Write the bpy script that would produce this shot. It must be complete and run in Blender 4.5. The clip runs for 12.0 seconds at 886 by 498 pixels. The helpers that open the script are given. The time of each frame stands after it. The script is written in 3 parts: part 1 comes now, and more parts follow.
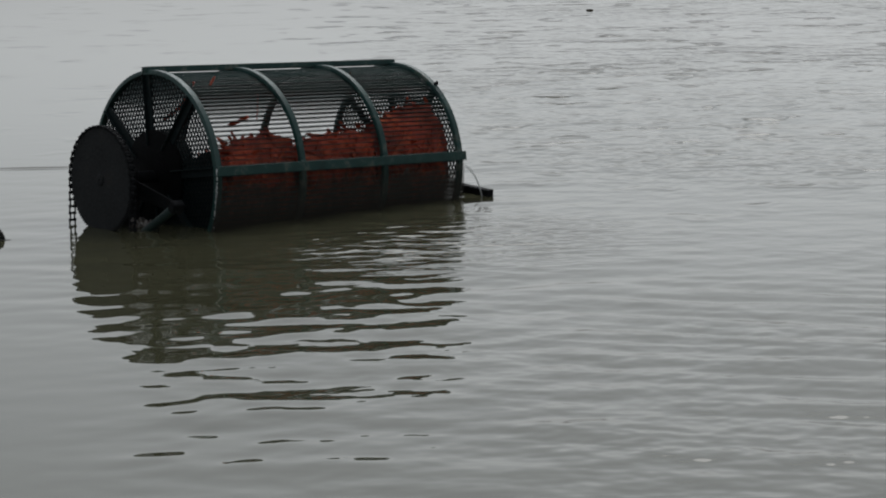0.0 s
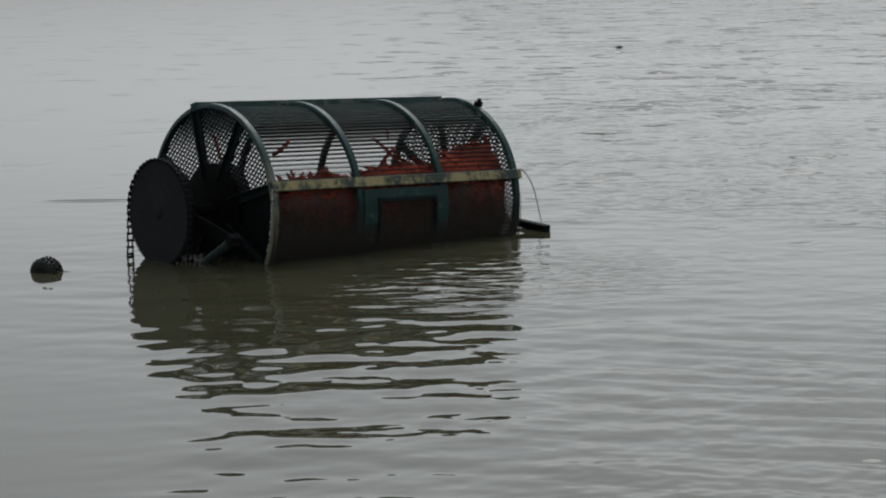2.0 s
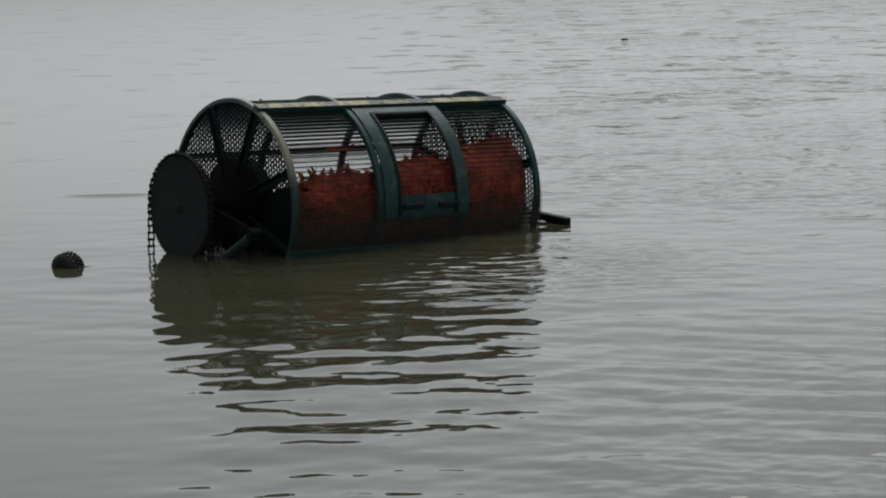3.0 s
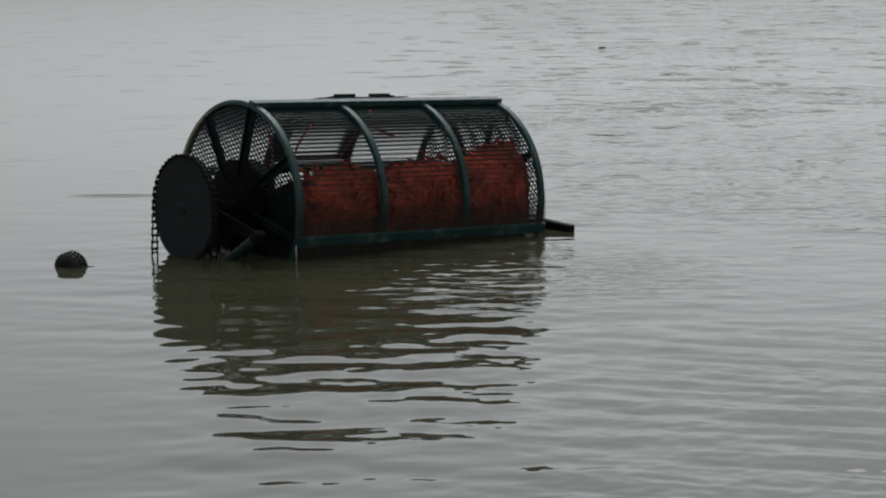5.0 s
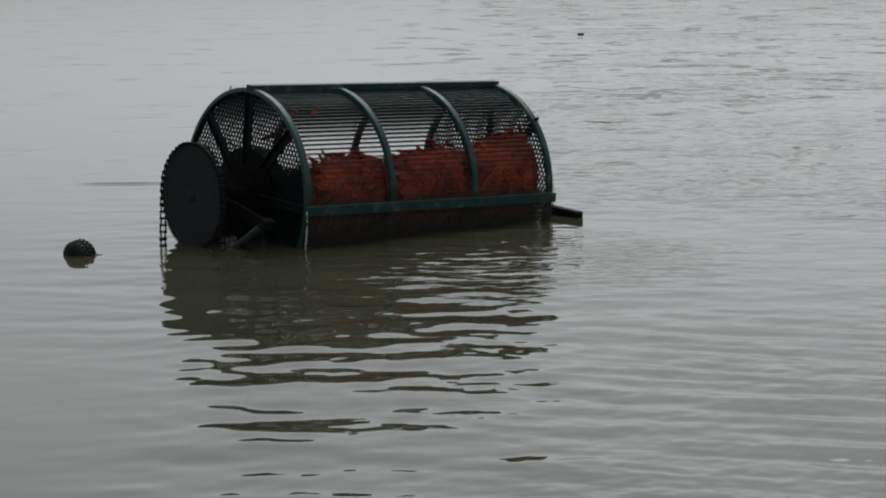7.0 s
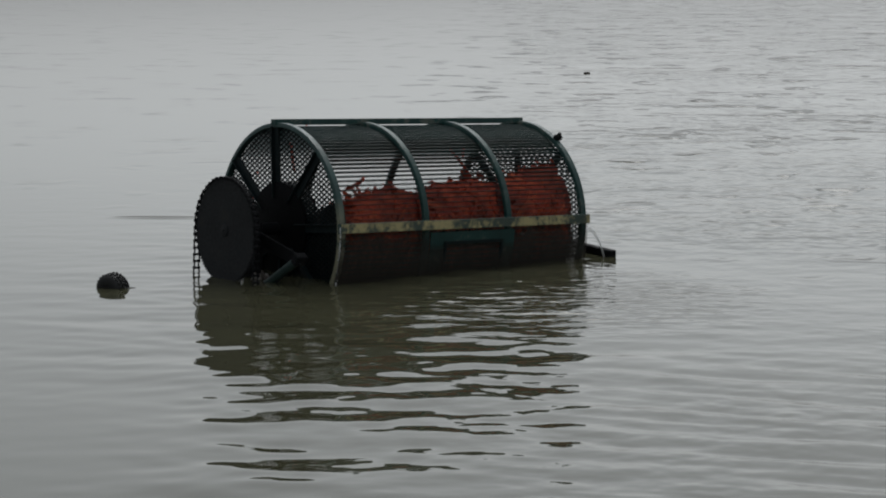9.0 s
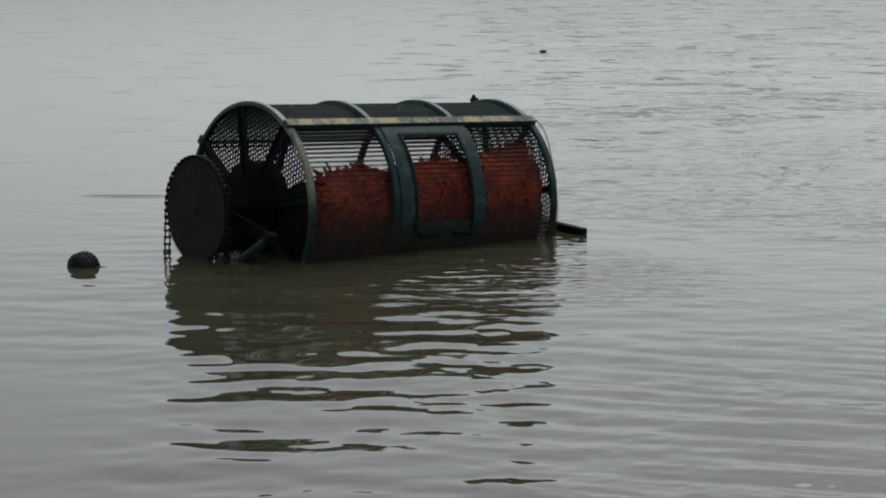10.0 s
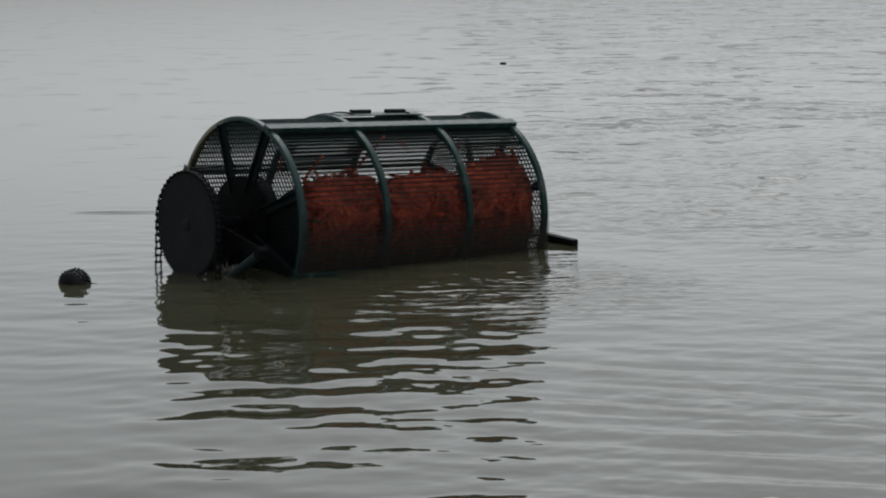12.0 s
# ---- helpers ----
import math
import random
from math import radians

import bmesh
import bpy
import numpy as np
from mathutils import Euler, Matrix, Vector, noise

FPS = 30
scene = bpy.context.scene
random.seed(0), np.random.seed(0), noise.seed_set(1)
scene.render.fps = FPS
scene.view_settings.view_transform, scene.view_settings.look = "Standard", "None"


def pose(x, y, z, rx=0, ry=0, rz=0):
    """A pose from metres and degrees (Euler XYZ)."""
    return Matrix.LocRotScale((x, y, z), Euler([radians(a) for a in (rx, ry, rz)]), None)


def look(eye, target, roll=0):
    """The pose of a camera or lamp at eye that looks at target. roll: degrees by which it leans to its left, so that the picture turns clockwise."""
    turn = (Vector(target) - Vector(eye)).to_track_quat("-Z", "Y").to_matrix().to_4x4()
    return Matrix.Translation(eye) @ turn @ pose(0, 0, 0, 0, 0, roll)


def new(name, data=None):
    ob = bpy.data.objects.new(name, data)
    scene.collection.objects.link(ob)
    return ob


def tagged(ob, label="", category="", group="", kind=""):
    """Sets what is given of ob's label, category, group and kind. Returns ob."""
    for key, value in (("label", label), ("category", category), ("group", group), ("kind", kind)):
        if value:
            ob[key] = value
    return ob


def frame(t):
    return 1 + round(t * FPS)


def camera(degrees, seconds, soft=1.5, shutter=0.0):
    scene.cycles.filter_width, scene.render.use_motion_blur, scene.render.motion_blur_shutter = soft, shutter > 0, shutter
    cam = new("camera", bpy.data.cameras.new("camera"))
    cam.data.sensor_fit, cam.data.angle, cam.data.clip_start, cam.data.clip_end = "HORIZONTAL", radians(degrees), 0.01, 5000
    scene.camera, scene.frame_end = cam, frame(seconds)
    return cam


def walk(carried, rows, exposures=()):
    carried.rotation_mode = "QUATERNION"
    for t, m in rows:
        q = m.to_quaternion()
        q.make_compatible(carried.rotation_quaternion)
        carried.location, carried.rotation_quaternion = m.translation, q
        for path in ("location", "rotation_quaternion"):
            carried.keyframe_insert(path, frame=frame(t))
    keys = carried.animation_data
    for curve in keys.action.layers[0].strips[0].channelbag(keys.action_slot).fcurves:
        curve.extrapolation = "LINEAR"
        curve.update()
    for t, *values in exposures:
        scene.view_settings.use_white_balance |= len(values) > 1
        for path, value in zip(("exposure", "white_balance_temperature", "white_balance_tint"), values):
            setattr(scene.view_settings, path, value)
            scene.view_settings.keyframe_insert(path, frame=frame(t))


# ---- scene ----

# ---- camera ----
EYE_HEIGHT = 1.993
cam = camera(20.65, 12.0, soft=2.0, shutter=0.5)
# seconds, yaw, pitch, roll of the handheld camera, which only turns
TURNS = [
    (0, -1.840, -8.929, -0.941), (0.2, -1.828, -8.918, -0.773), (0.5, -1.507, -8.696, -0.795),
    (0.7, -1.385, -8.539, -0.733), (1, -0.813, -8.260, -0.877), (1.2, -0.755, -8.154, -0.701),
    (1.5, -0.679, -8.163, -0.757), (1.7, -0.580, -8.073, -0.632), (2, -0.505, -8.086, -0.694),
    (2.2, -0.354, -8.182, -0.676), (2.5, -0.092, -8.103, -0.645), (2.7, -0.050, -8.145, -0.787),
    (3, -0.012, -8.237, -1.028), (3.2, 0.011, -8.066, -0.866), (4.8, 0.155, -8.068, -0.195),
    (5, 0.067, -8.112, -0.139), (5.2, 0.150, -8.194, -0.231), (5.5, 0.050, -8.094, -0.021),
    (5.7, -0.019, -8.164, -0.213), (6, 0.086, -8.323, -0.154), (6.2, 0.150, -8.296, -0.283),
    (6.5, 0.194, -8.613, -0.539), (6.7, 0.242, -8.597, -0.413), (7, 0.266, -8.420, -0.381),
    (7.2, 0.218, -8.309, -0.217), (7.5, 0.069, -7.999, 0.015), (7.7, 0.129, -7.872, 0.150),
    (9.3, 1.113, -7.538, 0.150), (9.5, 1.001, -7.557, 0.046), (9.7, -0.132, -7.724, 0.357),
    (10, 0.361, -8.057, 0.161), (10.2, 0.291, -7.941, 0.191), (10.5, 0.051, -8.108, 0.153),
    (10.7, 0.162, -8.102, 0.014), (11, 0.159, -8.151, -0.302), (11.2, 0.170, -7.902, -0.266),
    (11.5, 0.062, -7.754, -0.501), (11.7, 0.004, -7.666, -0.430), (12, 0.150, -7.755, -0.450),
]
walk(cam, [(t, pose(0, 0, EYE_HEIGHT, 90 + p, 0, y) @ pose(0, 0, 0, 0, 0, r)) for t, y, p, r in TURNS],
     exposures=[(0, -0.37), (12, -0.36)])

# ---- world and light: a bright overcast sky ----
SUN_ELEVATION, SUN_AZIMUTH = 49, 11
world = bpy.data.worlds.new("overcast")
world.use_nodes = True
scene.world = world
wn = world.node_tree.nodes
wl = world.node_tree.links
sky = wn.new("ShaderNodeTexSky")
sky.sky_type = "NISHITA"
sky.sun_disc = False
sky.sun_elevation = radians(SUN_ELEVATION)
sky.sun_rotation = radians(SUN_AZIMUTH)
sky.air_density, sky.dust_density, sky.ozone_density = 1.6, 3.5, 1.0
grey = wn.new("ShaderNodeHueSaturation")
grey.inputs["Saturation"].default_value = 0.08
wl.new(sky.outputs["Color"], grey.inputs["Color"])
cool = wn.new("ShaderNodeMixRGB")
cool.blend_type = "MULTIPLY"
cool.inputs["Fac"].default_value = 1
cool.inputs["Color2"].default_value = (0.952, 1.0, 1.048, 1)
wl.new(grey.outputs["Color"], cool.inputs["Color1"])
back = wn["Background"]
back.inputs["Strength"].default_value = 0.122
wl.new(cool.outputs["Color"], back.inputs["Color"])

lamp = bpy.data.lights.new("sun", "SUN")
lamp.energy, lamp.angle, lamp.color = 0.7, radians(40), (1.0, 0.97, 0.93)
sun = new("sun", lamp)
sun.matrix_basis = look((30 * math.sin(radians(SUN_AZIMUTH)), 30 * math.cos(radians(SUN_AZIMUTH)), 30 * math.tan(radians(SUN_ELEVATION))), (0, 0, 0))


# ---- materials ----
def shader(name, rough=0.5, metal=0.0, gloss=0.5):
    m = bpy.data.materials.new(name)
    m.use_nodes = True
    n, l = m.node_tree.nodes, m.node_tree.links
    b = n["Principled BSDF"]
    b.inputs["Roughness"].default_value, b.inputs["Metallic"].default_value = rough, metal
    b.inputs["Specular IOR Level"].default_value = gloss
    return m, n, l, b


def noise_node(n, l, scale, detail=4, rough=0.6, stretch=None, coord="Object"):
    tc = n.new("ShaderNodeTexCoord")
    t = n.new("ShaderNodeTexNoise")
    t.inputs["Scale"].default_value, t.inputs["Detail"].default_value, t.inputs["Roughness"].default_value = scale, detail, rough
    if stretch:
        mp = n.new("ShaderNodeMapping")
        mp.inputs["Scale"].default_value = stretch
        l.new(tc.outputs[coord], mp.inputs["Vector"])
        l.new(mp.outputs["Vector"], t.inputs["Vector"])
    else:
        l.new(tc.outputs[coord], t.inputs["Vector"])
    return t.outputs["Fac"]


def ramp_node(n, l, fac, stops):
    r = n.new("ShaderNodeValToRGB")
    e = r.color_ramp.elements
    while len(e) < len(stops):
        e.new(0.5)
    for k, (at, c) in enumerate(stops):
        e[k].position, e[k].color = at, (*c, 1)
    l.new(fac, r.inputs["Fac"])
    return r.outputs["Color"]


def bump_node(n, l, b, fac, strength, dist):
    k = n.new("ShaderNodeBump")
    k.inputs["Strength"].default_value, k.inputs["Distance"].default_value = strength, dist
    l.new(fac, k.inputs["Height"])
    l.new(k.outputs["Normal"], b.inputs["Normal"])


def painted(name, dark, base, worn, wear=0.68, rough=0.42, scale=9.0, spot=None, reach=1.0, gloss=0.5):
    """Old paint: two tones, worn or dirty patches, small relief."""
    m, n, l, b = shader(name, rough, gloss=gloss)
    big = noise_node(n, l, scale, 5, 0.65)
    small = noise_node(n, l, scale * 9, 4, 0.7)
    tone = ramp_node(n, l, big, [(0.3, dark), (0.65, base)])
    mix = n.new("ShaderNodeMixRGB")
    l.new(tone, mix.inputs["Color1"])
    mix.inputs["Color2"].default_value = (*worn, 1)
    add = n.new("ShaderNodeMath")
    add.operation = "MULTIPLY_ADD"
    l.new(small, add.inputs[0])
    add.inputs[1].default_value = 0.5
    l.new(big, add.inputs[2])
    edge = ramp_node(n, l, add.outputs[0], [(wear + 0.1, (0, 0, 0)), (min(1, wear + 0.2), (1, 1, 1))])
    if spot:                                   # wear keeps to one stretch of the thing
        tc = n.new("ShaderNodeTexCoord")
        far = n.new("ShaderNodeVectorMath")
        far.operation = "DISTANCE"
        far.inputs[1].default_value = spot
        l.new(tc.outputs["Object"], far.inputs[0])
        near = n.new("ShaderNodeMapRange")
        near.inputs["From Min"].default_value, near.inputs["From Max"].default_value = reach * 0.5, reach
        near.inputs["To Min"].default_value, near.inputs["To Max"].default_value = 1, 0
        l.new(far.outputs["Value"], near.inputs["Value"])
        both = n.new("ShaderNodeMath")
        both.operation = "MULTIPLY"
        l.new(edge, both.inputs[0])
        l.new(near.outputs["Result"], both.inputs[1])
        edge = both.outputs[0]
    l.new(edge, mix.inputs["Fac"])
    l.new(mix.outputs["Color"], b.inputs["Base Color"])
    r = ramp_node(n, l, small, [(0.3, (rough - 0.1,) * 3), (0.7, (rough + 0.22,) * 3)])
    l.new(r, b.inputs["Roughness"])
    bump_node(n, l, b, small, 0.35, 0.004)
    return m


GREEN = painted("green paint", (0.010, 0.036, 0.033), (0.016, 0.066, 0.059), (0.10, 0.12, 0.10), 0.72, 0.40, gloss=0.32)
# Much darker green for the end spokes, end mesh, hatch lip and handles.
DARK_GREEN = painted("near-black green paint", (0.004, 0.009, 0.010), (0.007, 0.015, 0.016), (0.03, 0.032, 0.03), 0.76, 0.5, gloss=0.22)
YELLOWED = painted("green paint worn to yellow primer", (0.022, 0.050, 0.042), (0.090, 0.105, 0.074), (0.46, 0.39, 0.19), 0.61, 0.55, 3.6)
PALE_GREEN = painted("green paint chafed beside the hatch", (0.010, 0.036, 0.033), (0.016, 0.066, 0.059), (0.27, 0.26, 0.18), 0.54, 0.4, 5, (0.0, -0.56, -0.20), 0.38)
BLACK = painted("black greased steel", (0.006, 0.0064, 0.0072), (0.011, 0.0116, 0.0130), (0.022, 0.021, 0.020), 0.78, 0.7, 12, gloss=0.14)
# Darker than the other black steel, for the hub plates.
HUB_BLACK = painted("near-black hub steel", (0.0025, 0.0027, 0.0030), (0.005, 0.0053, 0.006), (0.010, 0.0095, 0.009), 0.8, 0.72, 10, gloss=0.1)
STEEL = painted("dark steel plate", (0.012, 0.013, 0.0145), (0.020, 0.0212, 0.0233), (0.026, 0.024, 0.023), 0.76, 0.7, 7, gloss=0.3)
RUBBER = painted("black rubber", (0.006, 0.006, 0.006), (0.012, 0.012, 0.012), (0.03, 0.03, 0.028), 0.72, 0.6, 20)
SKY_BLOCKER = painted("dark unseen slope", (0.02, 0.028, 0.012), (0.04, 0.055, 0.022), (0.07, 0.06, 0.04), 0.7, 0.9, 0.8)
PIPE = painted("faded green paint", (0.016, 0.032, 0.030), (0.028, 0.056, 0.052), (0.06, 0.07, 0.065), 0.72, 0.45, 9)
TWIG = painted("wet bark", (0.02, 0.015, 0.01), (0.05, 0.035, 0.022), (0.09, 0.07, 0.05), 0.72, 0.7, 30)


def rod_material():
    m, n, l, b = shader("slat paint", 0.4)
    info = n.new("ShaderNodeObjectInfo")
    tone = ramp_node(n, l, info.outputs["Random"], [(0.0, (0.010, 0.030, 0.029)), (1.0, (0.021, 0.064, 0.060))])
    l.new(tone, b.inputs["Base Color"])
    bump_node(n, l, b, noise_node(n, l, 60, 3), 0.3, 0.002)
    return m


def strip_material(name, low, mid, high, island=True):
    m, n, l, b = shader(name, 0.55)
    if island:
        g = n.new("ShaderNodeNewGeometry")
        fac = g.outputs["Random Per Island"]
    else:
        fac = noise_node(n, l, 14, 6, 0.7)
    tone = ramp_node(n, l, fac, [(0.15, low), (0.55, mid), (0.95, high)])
    mottle = ramp_node(n, l, noise_node(n, l, 7, 3, 0.6), [(0.36, (0.42, 0.36, 0.34)), (0.60, (1, 1, 1))])
    mul = n.new("ShaderNodeMixRGB")
    mul.blend_type = "MULTIPLY"
    mul.inputs["Fac"].default_value = 1
    l.new(tone, mul.inputs["Color1"])
    l.new(mottle, mul.inputs["Color2"])
    l.new(mul.outputs["Color"], b.inputs["Base Color"])
    bump_node(n, l, b, noise_node(n, l, 50, 4), 0.5, 0.006)
    return m


ROD = rod_material()
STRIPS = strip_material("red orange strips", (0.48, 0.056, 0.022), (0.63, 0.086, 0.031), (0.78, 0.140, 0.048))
# Darker red than the loose strips, so gaps between them look dark.
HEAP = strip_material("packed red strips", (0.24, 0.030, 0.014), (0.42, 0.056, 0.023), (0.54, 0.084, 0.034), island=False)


def water_material():
    """Murky river water: olive body colour under a glossy surface with fine ripples."""
    m, n, l, b = shader("river water", 0.025)
    b.inputs["IOR"].default_value = 1.33
    tone = ramp_node(n, l, noise_node(n, l, 0.25, 3), [(0.3, (0.056, 0.055, 0.032)), (0.7, (0.069, 0.068, 0.041))])
    l.new(tone, b.inputs["Base Color"])
    geo = n.new("ShaderNodeNewGeometry")
    sep = n.new("ShaderNodeSeparateXYZ")
    l.new(geo.outputs["Position"], sep.inputs["Vector"])
    side = n.new("ShaderNodeMapRange")          # rougher water in the stream, calmer beside the bank
    side.interpolation_type = "SMOOTHSTEP"
    side.inputs["From Min"].default_value, side.inputs["From Max"].default_value = -1.5, 2.2
    side.inputs["To Min"].default_value, side.inputs["To Max"].default_value = 0.04, 1.0
    l.new(sep.outputs["X"], side.inputs["Value"])
    patch = ramp_node(n, l, noise_node(n, l, 0.35, 3), [(0.36, (0.25,) * 3), (0.66, (1, 1, 1))])
    amp = n.new("ShaderNodeMath")
    amp.operation = "MULTIPLY"
    l.new(side.outputs["Result"], amp.inputs[0])
    l.new(patch, amp.inputs[1])
    belt = n.new("ShaderNodeMath")              # calm belt level with the drum
    belt.operation = "SUBTRACT"
    belt.inputs[1].default_value = 12.9
    l.new(sep.outputs["Y"], belt.inputs[0])
    belt_off = n.new("ShaderNodeMath")
    belt_off.operation = "ABSOLUTE"
    l.new(belt.outputs[0], belt_off.inputs[0])
    lee = n.new("ShaderNodeMapRange")
    lee.interpolation_type = "SMOOTHSTEP"
    lee.inputs["From Min"].default_value, lee.inputs["From Max"].default_value = 1.2, 3.2
    lee.inputs["To Min"].default_value, lee.inputs["To Max"].default_value = 0.3, 1.0
    l.new(belt_off.outputs[0], lee.inputs["Value"])
    calmed = n.new("ShaderNodeMath")
    calmed.operation = "MULTIPLY"
    l.new(amp.outputs[0], calmed.inputs[0])
    l.new(lee.outputs["Result"], calmed.inputs[1])
    amp = calmed
    open_out = n.new("ShaderNodeMapRange")      # longer, smoother swell further out
    open_out.interpolation_type = "SMOOTHSTEP"
    open_out.inputs["From Min"].default_value, open_out.inputs["From Max"].default_value = 19, 30
    open_out.inputs["To Min"].default_value, open_out.inputs["To Max"].default_value = 1.0, 0.5
    l.new(sep.outputs["Y"], open_out.inputs["Value"])
    smoothed = n.new("ShaderNodeMath")
    smoothed.operation = "MULTIPLY"
    l.new(amp.outputs[0], smoothed.inputs[0])
    l.new(open_out.outputs["Result"], smoothed.inputs[1])
    amp = smoothed
    fine = noise_node(n, l, 3.6, 2, 0.5)
    h = n.new("ShaderNodeMath")
    h.operation = "MULTIPLY"
    l.new(fine, h.inputs[0])
    l.new(amp.outputs[0], h.inputs[1])
    # choppy water stirred up along the drum
    chop = n.new("ShaderNodeVectorMath")
    chop.operation = "DISTANCE"
    chop.inputs[1].default_value = (0.30, 13.05, 0)
    l.new(geo.outputs["Position"], chop.inputs[0])
    stir = n.new("ShaderNodeMapRange")
    stir.interpolation_type = "SMOOTHSTEP"
    stir.inputs["From Min"].default_value, stir.inputs["From Max"].default_value = 0.2, 1.7
    stir.inputs["To Min"].default_value, stir.inputs["To Max"].default_value = 0.8, 0.0
    l.new(chop.outputs["Value"], stir.inputs["Value"])
    h2 = n.new("ShaderNodeMath")
    h2.operation = "MULTIPLY_ADD"
    l.new(noise_node(n, l, 1.0, 2, 0.45, (4.2, 8.5, 4.2)), h2.inputs[0])
    l.new(stir.outputs["Result"], h2.inputs[1])
    l.new(h.outputs[0], h2.inputs[2])
    # scattered wavelets far out in the stream
    gust = ramp_node(n, l, noise_node(n, l, 1.5, 2, 0.5), [(0.60, (0, 0, 0)), (0.74, (1, 1, 1))])
    out = n.new("ShaderNodeMapRange")
    out.interpolation_type = "SMOOTHSTEP"
    out.inputs["From Min"].default_value, out.inputs["From Max"].default_value = 12, 21
    out.inputs["To Min"].default_value, out.inputs["To Max"].default_value = 0.0, 1.6
    l.new(sep.outputs["Y"], out.inputs["Value"])
    h3 = n.new("ShaderNodeMath")
    h3.operation = "MULTIPLY_ADD"
    l.new(gust, h3.inputs[0])
    some = n.new("ShaderNodeMath")
    some.operation = "MAXIMUM"
    l.new(side.outputs["Result"], some.inputs[0])
    some.inputs[1].default_value = 0.05
    far = n.new("ShaderNodeMath")
    far.operation = "MULTIPLY"
    l.new(out.outputs["Result"], far.inputs[0])
    l.new(some.outputs[0], far.inputs[1])
    l.new(far.outputs[0], h3.inputs[1])
    l.new(h2.outputs[0], h3.inputs[2])
    # a low wake crest that stands beside the driven end
    off = n.new("ShaderNodeVectorMath")
    off.operation = "SUBTRACT"
    off.inputs[1].default_value = (-2.25, 16.6, 0)
    l.new(geo.outputs["Position"], off.inputs[0])
    slim = n.new("ShaderNodeVectorMath")
    slim.operation = "MULTIPLY"
    slim.inputs[1].default_value = (2.2, 9.0, 0)
    l.new(off.outputs["Vector"], slim.inputs[0])
    reach = n.new("ShaderNodeVectorMath")
    reach.operation = "LENGTH"
    l.new(slim.outputs["Vector"], reach.inputs[0])
    crest = n.new("ShaderNodeMapRange")
    crest.interpolation_type = "SMOOTHSTEP"
    crest.inputs["From Min"].default_value, crest.inputs["From Max"].default_value = 0.0, 1.0
    crest.inputs["To Min"].default_value, crest.inputs["To Max"].default_value = 0.26, 0.0
    l.new(reach.outputs["Value"], crest.inputs["Value"])
    h4 = n.new("ShaderNodeMath")
    h4.operation = "ADD"
    l.new(h3.outputs[0], h4.inputs[0])
    l.new(crest.outputs["Result"], h4.inputs[1])
    bump_node(n, l, b, h4.outputs[0], 1.0, 0.045)
    return m


# Near-black tone of the added layer that darkens the driven end.
END_BLACK = strip_material("black end layer", (0.013, 0.011, 0.010), (0.024, 0.018, 0.016), (0.050, 0.026, 0.021), island=False)
WATER = water_material()


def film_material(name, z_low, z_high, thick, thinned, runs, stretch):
    """A sheet of murky water over the slats: glossy, half see-through, streaked, more opaque at z_low than at z_high.
    """
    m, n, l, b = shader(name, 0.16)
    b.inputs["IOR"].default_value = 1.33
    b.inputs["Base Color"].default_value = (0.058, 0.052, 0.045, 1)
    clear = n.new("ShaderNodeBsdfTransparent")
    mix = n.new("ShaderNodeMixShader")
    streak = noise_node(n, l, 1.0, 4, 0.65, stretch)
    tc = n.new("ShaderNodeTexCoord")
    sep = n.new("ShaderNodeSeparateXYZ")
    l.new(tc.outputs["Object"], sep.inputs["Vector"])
    thin = n.new("ShaderNodeMapRange")            # opacity falls upwards, so what lies behind darkens downwards, broken by streaks
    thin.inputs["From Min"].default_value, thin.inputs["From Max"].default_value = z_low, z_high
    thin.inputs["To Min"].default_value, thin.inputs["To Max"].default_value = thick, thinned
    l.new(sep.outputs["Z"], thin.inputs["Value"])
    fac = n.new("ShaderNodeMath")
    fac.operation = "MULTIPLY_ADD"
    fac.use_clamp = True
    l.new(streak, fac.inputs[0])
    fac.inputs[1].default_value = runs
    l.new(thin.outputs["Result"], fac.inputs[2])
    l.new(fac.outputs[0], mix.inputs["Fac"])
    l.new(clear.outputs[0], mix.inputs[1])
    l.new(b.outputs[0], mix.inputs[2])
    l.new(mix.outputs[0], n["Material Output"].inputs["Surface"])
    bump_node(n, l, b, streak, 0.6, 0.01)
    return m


# Shade towards the waterline is put into this film's opacity.
SHADE_FILM = film_material("murky film with shade", -0.24, 0.12, 0.32, -0.30, 0.5, (16, 5, 5))
SHED = film_material("shed water", -0.40, -0.02, -0.25, -0.38, 1.2, (8, 4, 4))


def drop_material():
    m, n, l, b = shader("water drops", 0.08)
    b.inputs["IOR"].default_value = 1.33
    b.inputs["Base Color"].default_value = (0.88, 0.90, 0.90, 1)
    b.inputs["Transmission Weight"].default_value = 0.2
    return m


DROPS = drop_material()
FROTH = painted("murky froth", (0.10, 0.085, 0.075), (0.21, 0.18, 0.165), (0.42, 0.40, 0.38), 0.66, 0.25, 30)


# ---- small builders ----
def part(name, bm, material, parent=None, label="", smooth=None):
    me = bpy.data.meshes.new(name)
    bm.normal_update()
    bm.to_mesh(me)
    bm.free()
    me.materials.append(material)
    if smooth is not None:
        me.shade_smooth()
        me.set_sharp_from_angle(angle=radians(smooth))
    ob = new(name, me)
    ob.parent = parent
    if label:
        tagged(ob, label)
    return ob


def root(name, label, category, group="", kind=""):
    return tagged(new(name), label, category, group, kind)


def box(bm, m, sx, sy, sz, bevel=0.0):
    r = bmesh.ops.create_cube(bm, size=1, matrix=m @ Matrix.Diagonal((sx, sy, sz, 1)))
    if bevel:
        es = list({e for v in r["verts"] for e in v.link_edges})
        bmesh.ops.bevel(bm, geom=es, offset=bevel, segments=1, affect="EDGES")


